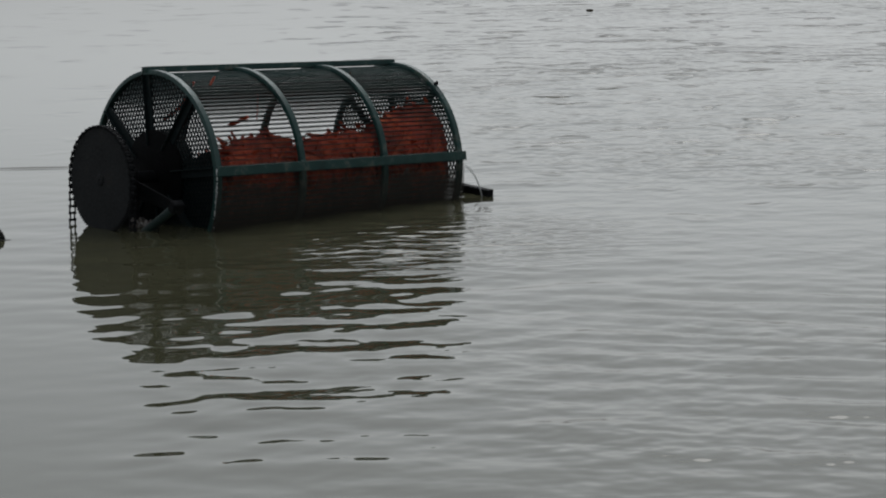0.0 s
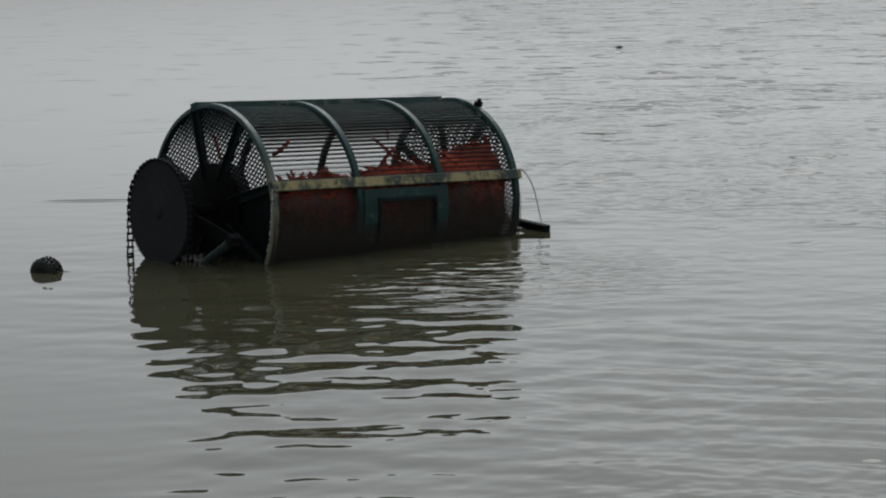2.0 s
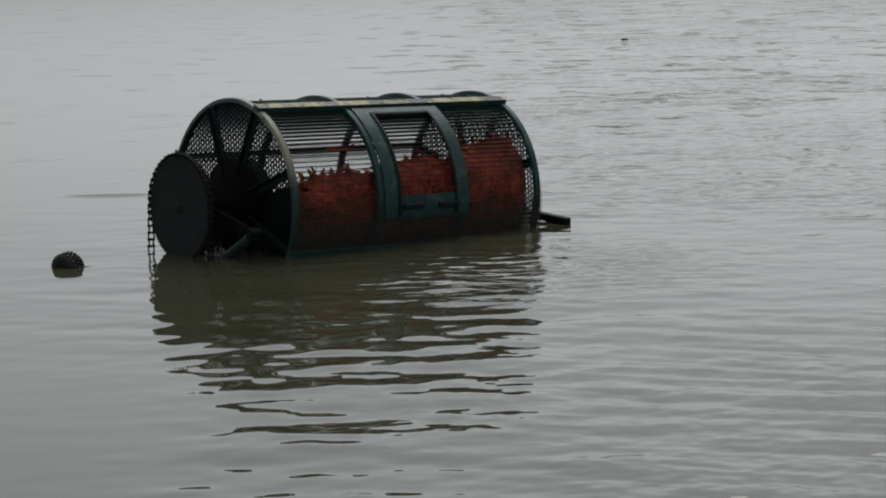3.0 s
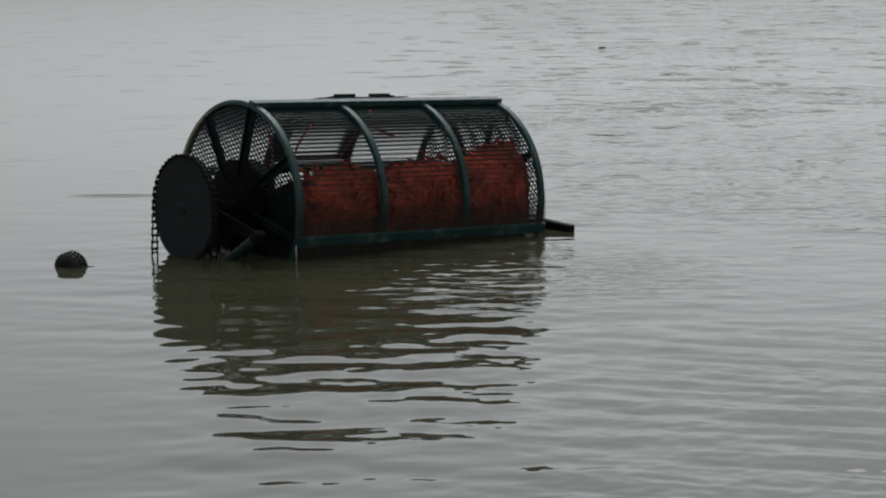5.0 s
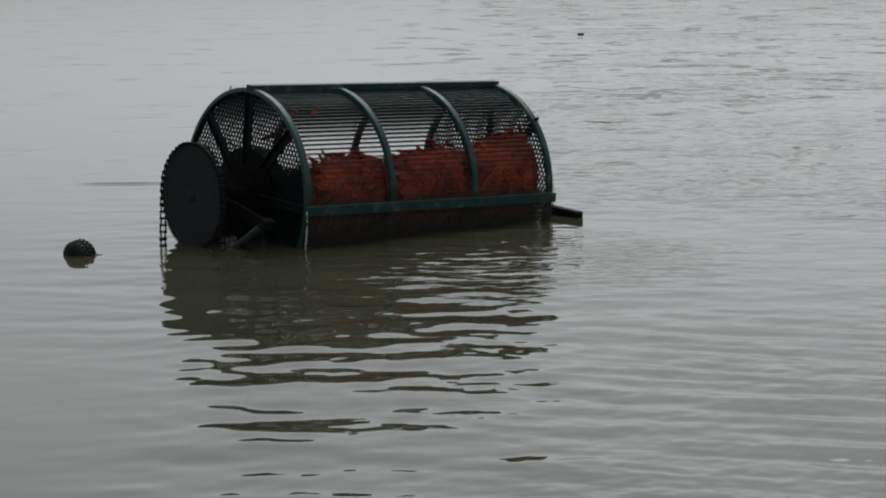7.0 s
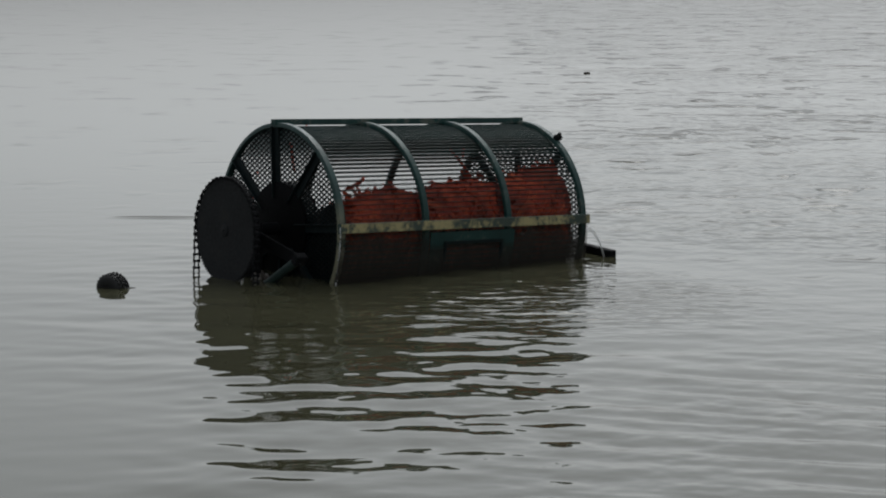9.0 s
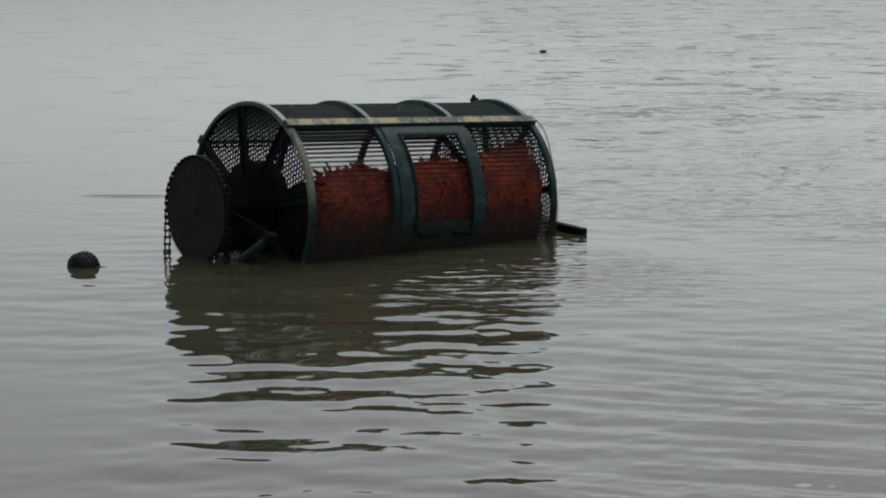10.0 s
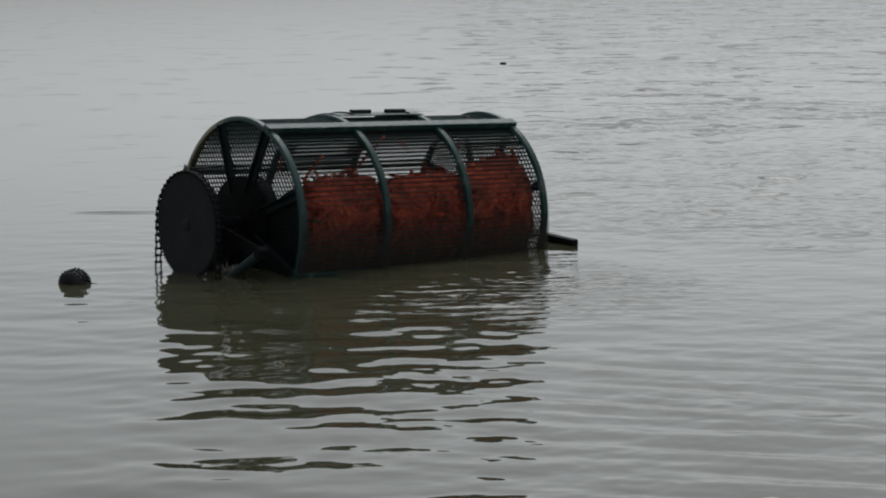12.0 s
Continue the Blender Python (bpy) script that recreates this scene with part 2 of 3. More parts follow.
def tube(bm, a, b, r, seg=12):
    """A capped round bar from a to b."""
    a, b = Vector(a), Vector(b)
    d = b - a
    m = Matrix.Translation((a + b) / 2) @ d.to_track_quat("Z", "Y").to_matrix().to_4x4()
    bmesh.ops.create_cone(bm, cap_ends=True, segments=seg, radius1=r, radius2=r, depth=d.length, matrix=m)


def at(x, r, a):
    """A place in the drum's space: along the axle, off the axle, and turned by a degrees from the yellowed bar."""
    return Vector((x, -r * math.cos(radians(a)), r * math.sin(radians(a))))


def lathe(bm, profile, seg=72):
    """A closed profile of (x, r) turned round the axle."""
    rows = [[bm.verts.new(at(x, r, 360 * k / seg)) for x, r in profile] for k in range(seg)]
    n = len(profile)
    for k in range(seg):
        p, q = rows[k], rows[(k + 1) % seg]
        for i in range(n):
            bm.faces.new((p[i], p[(i + 1) % n], q[(i + 1) % n], q[i]))
    bmesh.ops.recalc_face_normals(bm, faces=bm.faces[:])


def curved_plate(bm, x0, x1, a0, a1, r0, r1):
    """A plate bent round the drum between two angles."""
    n = max(2, int(abs(a1 - a0) / 4) + 1)
    rows = []
    for k in range(n + 1):
        a = a0 + (a1 - a0) * k / n
        rows.append([bm.verts.new(at(x, r, a)) for x, r in ((x0, r0), (x1, r0), (x1, r1), (x0, r1))])
    fs = [bm.faces.new(rows[0]), bm.faces.new(rows[-1])]
    for p, q in zip(rows, rows[1:]):
        fs += [bm.faces.new((p[i], p[(i + 1) % 4], q[(i + 1) % 4], q[i])) for i in range(4)]
    bmesh.ops.recalc_face_normals(bm, faces=fs)


def ribbon(verts, faces, rng, p, d, up, length, width, curl, segs=3):
    """A bent flat strip with thickness, added to lists of verts and faces."""
    p, d, up = Vector(p), Vector(d).normalized(), Vector(up).normalized()
    base = len(verts)
    turn = Matrix.Rotation(curl / segs, 3, up) @ Matrix.Rotation(rng.uniform(-0.5, 0.5) * abs(curl) / segs, 3, d.cross(up).normalized() if d.cross(up).length > 1e-4 else Vector((1, 0, 0)))
    for k in range(segs + 1):
        side = d.cross(up)
        side = (side.normalized() if side.length > 1e-4 else Vector((1, 0, 0))) * width * (0.5 if 0 < k < segs else 0.3)
        th = up * 0.0016
        verts.extend([p - side - th, p + side - th, p + side + th, p - side + th])
        p = p + d * (length / segs)
        d = (turn @ d).normalized()
    for k in range(segs):
        o = base + 4 * k
        for i in range(4):
            faces.append((o + i, o + (i + 1) % 4, o + 4 + (i + 1) % 4, o + 4 + i))
    faces.append((base + 3, base + 2, base + 1, base))
    o = base + 4 * segs
    faces.append((o, o + 1, o + 2, o + 3))


def mesh_part(name, verts, faces, material, parent=None, label="", smooth=None, kind=""):
    me = bpy.data.meshes.new(name)
    me.from_pydata([tuple(v) for v in verts], [], faces)
    me.materials.append(material)
    if smooth is not None:
        me.shade_smooth()
        me.set_sharp_from_angle(angle=radians(smooth))
    ob = new(name, me)
    ob.parent = parent
    if label or kind:
        tagged(ob, label, kind=kind)
    return ob


# ---- the river ----
def build_water():
    """One sheet to the horizon, with real waves where it is near."""
    def steps(lo, hi, d, far_lo, far_hi, grow=1.28):
        mid = list(np.arange(lo, hi + d / 2, d))
        up, down, s = [], [], d
        v = hi
        while v < far_hi:
            s *= grow
            v += s
            up.append(v)
        v, s = lo, d
        while v > far_lo:
            s *= grow
            v -= s
            down.append(v)
        return np.array(down[::-1] + mid + up)
    xs = steps(-4.5, 8.0, 0.032, -2500, 2500)
    ys = steps(7.2, 24.0, 0.032, -2500, 2500)
    X, Y = np.meshgrid(xs, ys)
    rng = np.random.RandomState(4)
    Z = np.zeros_like(X)
    waves = 90
    for k in range(waves):
        lam = 0.13 * (1.1 / 0.13) ** rng.rand()
        ang = rng.normal(1.50, 0.58)
        kk = 2 * math.pi / lam
        slope = 0.056 * math.sqrt(2.0 / waves) * (1.0 if lam < 0.42 else 0.62)
        Z += slope / kk * np.sin(kk * (X * math.cos(ang) + Y * math.sin(ang)) + rng.rand() * 6.283)
    # longer skewed ripples running in from the stream
    R = np.zeros_like(X)
    trains = 8
    for k in range(trains):
        lam = 0.18 * (0.42 / 0.18) ** ((k + rng.rand()) / trains)
        ang = rng.normal(1.27, 0.10)
        kk = 2 * math.pi / lam
        along = X * math.sin(ang) - Y * math.cos(ang)
        across = X * math.cos(ang) + Y * math.sin(ang)
        bend = 0.5 * np.sin(along * rng.uniform(2.2, 4.0) + rng.rand() * 6.283)
        th = kk * across + bend + rng.rand() * 6.283
        # each train comes and goes in patches
        env = np.sin(along * rng.uniform(1.2, 2.4) + across * rng.uniform(0.6, 1.6) + rng.rand() * 6.283)
        env = np.clip(0.5 + 0.8 * env, 0.08, 1.3)
        R += 0.082 * math.sqrt(2.0 / trains) / kk * env * np.sin(th - 0.75 * np.sin(th))
    open_side = np.clip((X - 0.3) / 1.2, 0, 1) * np.clip((12.1 - Y) / 1.5, 0, 1)
    Z = Z * (1 - 0.62 * open_side) + R * open_side
    # a calmer belt in the lee of the drum
    Z *= 1 - 0.72 * np.clip((X - 0.75) / 0.5, 0, 1) * np.clip((Y - 11.0) / 1.2, 0, 1) * np.clip((16.6 - Y) / 2.0, 0, 1)
    ex = np.clip(np.minimum(X + 4.5, 8.0 - X) / 1.0, 0, 1)
    ey = np.clip(np.minimum((Y - 7.2) / 1.0, (24.0 - Y) / 3.0), 0, 1)
    calm = 1 - 0.85 * np.clip((Y - 13.6) / 4.0, 0, 1) * np.clip((1.6 - X) / 1.5, 0.25, 1)
    calm *= 1 - 0.88 * np.clip((-0.6 - X) / 1.6, 0, 1)
    calm *= 1 - 0.85 * np.clip((-0.6 - X) / 0.5, 0, 1) * np.clip((11.6 - Y) / 1.5, 0, 1)
    Z *= ex * ey * calm
    ny, nx = X.shape
    verts = np.stack([X.ravel(), Y.ravel(), Z.ravel()], 1)
    idx = np.arange(ny * nx).reshape(ny, nx)
    quads = np.stack([idx[:-1, :-1], idx[:-1, 1:], idx[1:, 1:], idx[1:, :-1]], -1).reshape(-1, 4)
    me = bpy.data.meshes.new("water")
    me.from_pydata(verts.tolist(), [], quads.tolist())
    me.materials.append(WATER)
    me.shade_smooth()
    ob = new("water", me)
    return tagged(ob, "grey-green murky river water with small ripples under overcast sky", "water", kind="structure")


water = build_water()


def build_sky_blocker():
    """Added unseen bank behind the camera; it blocks low sky light from the drum."""
    xs = np.concatenate([np.linspace(-900, -60, 15), np.linspace(-56, 56, 57), np.linspace(60, 900, 15)])
    prof = ((-2.5, -1.0), (-3.2, 0.3), (-6, 1.4), (-10, 2.6), (-15, 3.4), (-24, 4.0), (-900, 5.0))
    verts, faces = [], []
    for x in xs:
        for y, z in prof:
            w = noise.noise(Vector((x * 0.12, y * 0.3, 5)))
            verts.append((x, y + 0.8 * w, z + (0.5 * w if z > 0 else 0)))
    n = len(prof)
    for i in range(len(xs) - 1):
        for k in range(n - 1):
            o = i * n + k
            faces.append((o, o + 1, o + n + 1, o + n))
    ob = mesh_part("bank", verts, faces, SKY_BLOCKER, smooth=60)
    return tagged(ob, "added unseen dark slope behind the camera that blocks low sky light", "bank", kind="structure")


bank = build_sky_blocker()

# ---- the turning drum ----
LENGTH = 1.822
DRUM_AT = (-1.2, 13.946, 0.2606)
DRUM_TILT, DRUM_YAW = 2.374, 40.0
START_ANGLE, TURN_RATE = -82.88, 49.798
HOOPS = (0.0, 0.607, 1.228, 1.822)


def drum_pose(angle):
    return pose(*DRUM_AT, -angle, DRUM_TILT, DRUM_YAW)


def build_drum():
    drum = root("drum_cage", "dark green steel slatted drum cage half sunk in the river", "drum")
    # hoops
    for k, x in enumerate(HOOPS):
        bm = bmesh.new()
        w = 0.021
        lathe(bm, [(x - w, 0.586), (x + w, 0.586), (x + w, 0.606), (x + w - 0.004, 0.611), (x - w + 0.004, 0.611), (x - w, 0.606)], 96)
        part("hoop", bm, PALE_GREEN if k == 0 else GREEN, drum, "chalky worn green hoop" if k == 0 else "", smooth=40)
    # long angle-iron bars, four round the drum
    for k, a in enumerate((0, 90, 180, 270)):
        bm = bmesh.new()
        m = pose(LENGTH / 2 + 0.003, 0, 0, -a, 0, 0)
        box(bm, m @ pose(0, -0.614, 0.0), LENGTH + 0.056, 0.034, 0.056, 0.002)
        bar = part("long_bar", bm, GREEN, drum, "green bar worn to yellow primer" if k == 0 else "")
        if k == 0:
            bar.data.materials.append(YELLOWED)
            for f in bar.data.polygons:
                if f.normal.y < -0.9:
                    f.material_index = 1
    # end discs: hub plate, spokes and expanded mesh
    for x, out in ((0.0, -1), (LENGTH, 1)):
        for k in range(8):
            bm = bmesh.new()
            a = 45 * k
            m = pose(x + out * 0.006, 0, 0, -a, 0, 0)
            box(bm, m @ pose(0, -0.385, 0), 0.012, 0.41, 0.050, 0.002)
            box(bm, m @ pose(out * 0.016, -0.385, 0.022), 0.020, 0.41, 0.006, 0.001)
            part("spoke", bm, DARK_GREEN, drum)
        bm = bmesh.new()
        pitch, w = 0.047, 0.0078
        for sgn in (1, -1):
            ang = 30 * sgn
            c = -0.58
            while c < 0.58:
                half = math.sqrt(max(0, 0.585 ** 2 - c * c))
                if half > 0.03:
                    m = Matrix.Translation((x - out * (0.010 + 0.0028 * sgn), 0, 0)) @ pose(0, 0, 0, ang, 0, 0) @ pose(0, 0, c)
                    box(bm, m, 0.005, 2 * half, w)
                c += pitch * math.cos(radians(30)) * 0.62
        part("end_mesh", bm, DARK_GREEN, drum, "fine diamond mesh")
        bm = bmesh.new()
        r = 0.268 if out < 0 else 0.11
        prof = [(x - out * 0.10, 0.03), (x - out * 0.10, r - 0.008), (x - out * 0.094, r), (x + out * 0.014, r), (x + out * 0.020, r - 0.008), (x + out * 0.020, 0.03)]
        lathe(bm, prof, 48)
        part("hub", bm, HUB_BLACK, drum, "black round hub plate", smooth=40)
    bm = bmesh.new()
    tube(bm, (-0.372, 0, 0), (LENGTH + 0.16, 0, 0), 0.036, 20)
    part("axle", bm, BLACK, drum, smooth=40)
    # door between the two middle hoops
    bm = bmesh.new()
    x0, x1 = 0.628, 1.262
    curved_plate(bm, x0, x0 + 0.115, -4, -74, 0.6125, 0.618)
    curved_plate(bm, x1 - 0.105, x1, -4, -74, 0.6125, 0.618)
    curved_plate(bm, x0 + 0.115, x1 - 0.105, -4, -11, 0.6125, 0.618)
    curved_plate(bm, x0 + 0.115, x1 - 0.105, -61, -74, 0.6125, 0.618)
    door = part("door", bm, GREEN, drum, "green framed hatch with two handles", smooth=30)
    bm = bmesh.new()
    a, b, t = x0 + 0.10, x1 - 0.09, 0.016
    curved_plate(bm, a, a + t, -9, -72, 0.6185, 0.626)
    curved_plate(bm, b - t, b, -9, -72, 0.6185, 0.626)
    curved_plate(bm, a + t, b - t, -9, -10.6, 0.6185, 0.626)
    part("door_lip", bm, DARK_GREEN, door)
    for hx in (0.835, 1.10):
        bm = bmesh.new()
        m = pose(hx, 0, 0, 67, 0, 0)
        box(bm, m @ pose(0, -0.6265, 0), 0.15, 0.025, 0.030, 0.004)
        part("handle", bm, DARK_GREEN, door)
    # bolted lugs on the far hoop
    for a, size in ((53, 1.0), (137, 0.55)):
        bm = bmesh.new()
        m = pose(LENGTH + 0.012, 0, 0, -a, 0, 0)
        box(bm, m @ pose(0, -0.607 - 0.015 * size, 0), 0.05 * size, 0.03 * size, 0.03 * size, 0.003)
        tube(bm, m @ Vector((0, -0.607 - 0.02 * size, 0)), m @ Vector((0, -0.607 - 0.048 * size, 0)), 0.012 * size, 8)
        part("lug", bm, BLACK, drum)
    # sprocket with teeth and boss
    bm = bmesh.new()
    sx, th = -0.37, 0.012
    teeth = 96
    prof = []
    for k in range(teeth * 4):
        r = (0.293, 0.293, 0.307, 0.307)[k % 4]
        prof.append((360 * k / (teeth * 4), r))
    for x in (sx - th, sx + th):
        ring = [bm.verts.new(at(x, r, a)) for a, r in prof]
        bm.faces.new(ring)
    n = len(prof)
    bm.verts.ensure_lookup_table()
    for k in range(n):
        bm.faces.new((bm.verts[k], bm.verts[(k + 1) % n], bm.verts[n + (k + 1) % n], bm.verts[n + k]))
    bmesh.ops.recalc_face_normals(bm, faces=bm.faces[:])
    sprocket = part("sprocket", bm, STEEL, drum, "large dark steel toothed chain wheel")
    bm = bmesh.new()
    lathe(bm, [(sx - 0.019, 0.005), (sx - 0.019, 0.030), (sx - 0.017, 0.034), (sx - th, 0.036), (sx - th, 0.005)], 32)
    part("boss", bm, STEEL, sprocket, smooth=40)
    # strips caught in the slats
    rng = random.Random(9)
    for x, a, ln in ((0.10, 150, 0.34), (0.30, 120, 0.2), (0.78, 262, 0.34), (1.02, 210, 0.24), (0.42, 205, 0.16), (1.5, 100, 0.22), (0.22, 28, 0.14), (1.3, 330, 0.2), (0.25, 248, 0.2), (1.62, 285, 0.26), (0.95, 20, 0.3), (1.55, 128, 0.3), (0.5, 330, 0.26)):
        verts, faces = [], []
        p = at(x, 0.60, a)
        d = -at(0, 1, a) + Vector((rng.uniform(-0.5, 0.5), rng.uniform(-0.3, 0.3), rng.uniform(-0.3, 0.3)))
        ribbon(verts, faces, rng, p, d, (1, 0.2, 0.3), ln, 0.022, rng.uniform(-0.9, 0.9), 6)
        mesh_part("caught_strip", verts, faces, STRIPS, drum, "red-orange strip caught in the slats", smooth=40)
    # ends that stick out between the slats
    for x, a, ln, mat in ((0.20, 148, 0.055, STRIPS), (0.27, 99, 0.045, STRIPS), (0.05, 211, 0.085, TWIG), (1.24, 150, 0.04, TWIG)):
        verts, faces = [], []
        ribbon(verts, faces, rng, at(x, 0.57, a), at(0.25, 1, a), (1, 0.1, 0.2), ln + 0.02, 0.016, rng.uniform(-0.5, 0.5), 4)
        mesh_part("caught_strip" if mat is STRIPS else "caught_twig", verts, faces, mat, drum, "red-orange strip caught in the slats" if mat is STRIPS else "dark wet twig caught in the slats", smooth=40)
    return drum


drum = build_drum()


# ---- heaps of red strips inside ----
def build_heap(x0, x1, top, seed, count):
    heap = root("strip_heap", "tangled heap of red-orange strips tumbling inside the drum", "strips", "heaps in the drum")
    rng = random.Random(seed)
    r_out, tilt = 0.550, 33.0
    fall = Vector((0, math.cos(radians(tilt)), -math.sin(radians(tilt))))

    def edge(x):
        """Front and back edge of the straight surface, which rises along the drum and falls to the back."""
        crest = top + (9 if x0 > 1 else 4) * (x - (x0 + x1) / 2) / (x1 - x0) + 3.5 * noise.noise(Vector((x * 4, 3.3, 0)))
        front = at(0, r_out, crest)
        behind = front + fall * (-2 * (front.y * fall.y + front.z * fall.z))
        return crest, front, behind, math.degrees(math.atan2(behind.z, -behind.y)) % 360 - 360
    stations, arc, chord = 26, 44, 26
    verts, faces = [], []
    n = arc + chord
    for s in range(stations + 1):
        x = x0 + (x1 - x0) * s / stations
        crest, ft, bt, a_back = edge(x)
        for k in range(arc):
            a = crest + (a_back - crest) * k / (arc - 1)
            w = noise.noise(Vector((x * 9, a * 0.09, seed)))
            verts.append(at(x, r_out - 0.030 + 0.055 * w, a))
        for k in range(chord):
            f = (k + 1) / (chord + 1)
            p = bt.lerp(ft, f)
            h = 0.05 * noise.noise(Vector((x * 4.5, f * 6, 7.4))) + 0.035 * noise.noise(Vector((x * 16, f * 16, 2.2)))
            env = min(1, 5 * f)
            verts.append(Vector((x, p.y, p.z)) + Vector((0, math.sin(radians(tilt)), math.cos(radians(tilt)))) * h * env)
    for s in range(stations):
        for k in range(n):
            i, j = s * n + k, s * n + (k + 1) % n
            faces.append((i, j, j + n, i + n))
    faces.append(tuple(range(n))[::-1])
    faces.append(tuple(stations * n + k for k in range(n)))
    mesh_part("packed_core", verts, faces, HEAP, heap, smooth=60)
    # loose strips over the face against the slats and over the top
    verts, faces = [], []
    for k in range(count):
        x = rng.uniform(x0 + 0.03, x1 - 0.03)
        crest, ft, bt, a_back = edge(x)
        if k % 4:
            a = crest - (rng.random() ** 1.3) * 110
            r = rng.uniform(0.515, 0.556)
            p, up = at(x, r, a), at(0, 1, a)
            side = up.cross(Vector((1, 0, 0)))
            d = Vector((1, 0, 0)) * rng.choice((-1, 1)) * rng.uniform(0.3, 1) + side * rng.uniform(-1, 1) * (0.9 if a < crest - 16 else 0.2)
            d.x = abs(d.x) if x < x0 + 0.2 else -abs(d.x) if x > x1 - 0.2 else d.x
            ribbon(verts, faces, rng, p, d, up, rng.uniform(0.06, 0.20), rng.uniform(0.012, 0.032), rng.uniform(-0.9, 0.9))
        else:
            f = rng.random() ** 1.6
            p = ft.lerp(bt, f * 0.9) + Vector((x, 0, 0))
            up = Vector((0, math.sin(radians(tilt)), math.cos(radians(tilt))))
            p = p + up * rng.uniform(-0.01, 0.03) + Vector((0, 0.03, 0))
            d = Vector((rng.uniform(-1, 1), rng.uniform(-0.3, 0.8), rng.uniform(-0.2, 0.16)))
            d.x = abs(d.x) if x < x0 + 0.24 else -abs(d.x) if x > x1 - 0.24 else d.x
            ribbon(verts, faces, rng, p, d, up, rng.uniform(0.05, 0.13) * (1 if rng.random() < 0.95 else 1.8), rng.uniform(0.012, 0.030), rng.uniform(-1.2, 1.2))
    mesh_part("loose_tangle", verts, faces, STRIPS, heap, kind="stuff", smooth=40)
    return heap


heaps = [build_heap(0.075, 0.62, 23, 3, 1700), build_heap(0.61, 1.24, 26, 11, 1900), build_heap(1.23, 1.80, 32, 23, 1800)]


def build_end_layer():
    """An added black layer that darkens the heap behind the driven end's mesh."""
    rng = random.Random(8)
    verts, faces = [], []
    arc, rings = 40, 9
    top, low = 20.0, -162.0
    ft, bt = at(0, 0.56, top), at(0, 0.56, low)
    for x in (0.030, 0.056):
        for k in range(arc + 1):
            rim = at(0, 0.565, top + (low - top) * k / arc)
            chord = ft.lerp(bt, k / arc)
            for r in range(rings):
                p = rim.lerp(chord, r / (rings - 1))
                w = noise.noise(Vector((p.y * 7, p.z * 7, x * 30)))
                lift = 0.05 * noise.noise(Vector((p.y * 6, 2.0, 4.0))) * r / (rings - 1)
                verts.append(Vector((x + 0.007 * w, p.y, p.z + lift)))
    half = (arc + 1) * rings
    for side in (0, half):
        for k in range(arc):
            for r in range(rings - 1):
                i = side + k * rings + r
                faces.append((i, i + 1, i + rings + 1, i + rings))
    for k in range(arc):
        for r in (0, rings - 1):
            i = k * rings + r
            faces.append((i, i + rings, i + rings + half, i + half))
    ob = mesh_part("end_dark_layer", verts, faces, END_BLACK, smooth=60)
    return tagged(ob, "added black layer that darkens the inside of the drum's driven end", "silt")


silt = build_end_layer()


# ---- drive chain ----
ROUND_LINKS, RUN_LINKS, WHEEL = 48, 21, 0.3008
PITCH = 2 * math.pi * WHEEL / ROUND_LINKS
LOOP = ROUND_LINKS + 2 * RUN_LINKS


def chain_place(s):
    """Pose of a link s metres along the loop: over the wheel from front to back, down the back run, round below, up the front."""
    s = s % (LOOP * PITCH)
    half, run = math.pi * WHEEL, RUN_LINKS * PITCH
    if s < half:
        a = math.degrees(s / WHEEL)
        y, z, turn = -WHEEL * math.cos(radians(a)), WHEEL * math.sin(radians(a)), -a
    elif s < half + run:
        y, z, turn = WHEEL, -(s - half), -180
    elif s < 2 * half + run:
        a = 180 + math.degrees((s - half - run) / WHEEL)
        y, z, turn = -WHEEL * math.cos(radians(a)), -run + WHEEL * math.sin(radians(a)), -a
    else:
        y, z, turn = -WHEEL, -run + (s - 2 * half - run), -360
    return pose(-0.37, y, z, turn, 0, 0)


def build_chain():
    chain = root("drive_chain", "black steel roller chain hanging over the chain wheel", "chain")
    chain.matrix_basis = drum_pose(0)
    meshes = []
    for wide in (0.014, 0.0185):
        bm = bmesh.new()
        for sgn in (-1, 1):
            box(bm, pose(sgn * wide, 0, 0), 0.005, 0.013, PITCH * 0.8, 0.002)
            for dz in (-PITCH / 2, PITCH / 2):
                tube(bm, (sgn * wide - 0.0027, 0, dz), (sgn * wide + 0.0027, 0, dz), 0.0098, 10)
        tube(bm, (-wide - 0.004, 0, -PITCH / 2), (wide + 0.004, 0, -PITCH / 2), 0.007, 8)
        me = bpy.data.meshes.new("link")
        bm.to_mesh(me)
        bm.free()
        me.materials.append(BLACK)
        meshes.append(me)
    links = []
    for k in range(LOOP):
        ob = new("link", meshes[k % 2])
        ob.parent = chain
        links.append(ob)
    return chain, links


chain, links = build_chain()


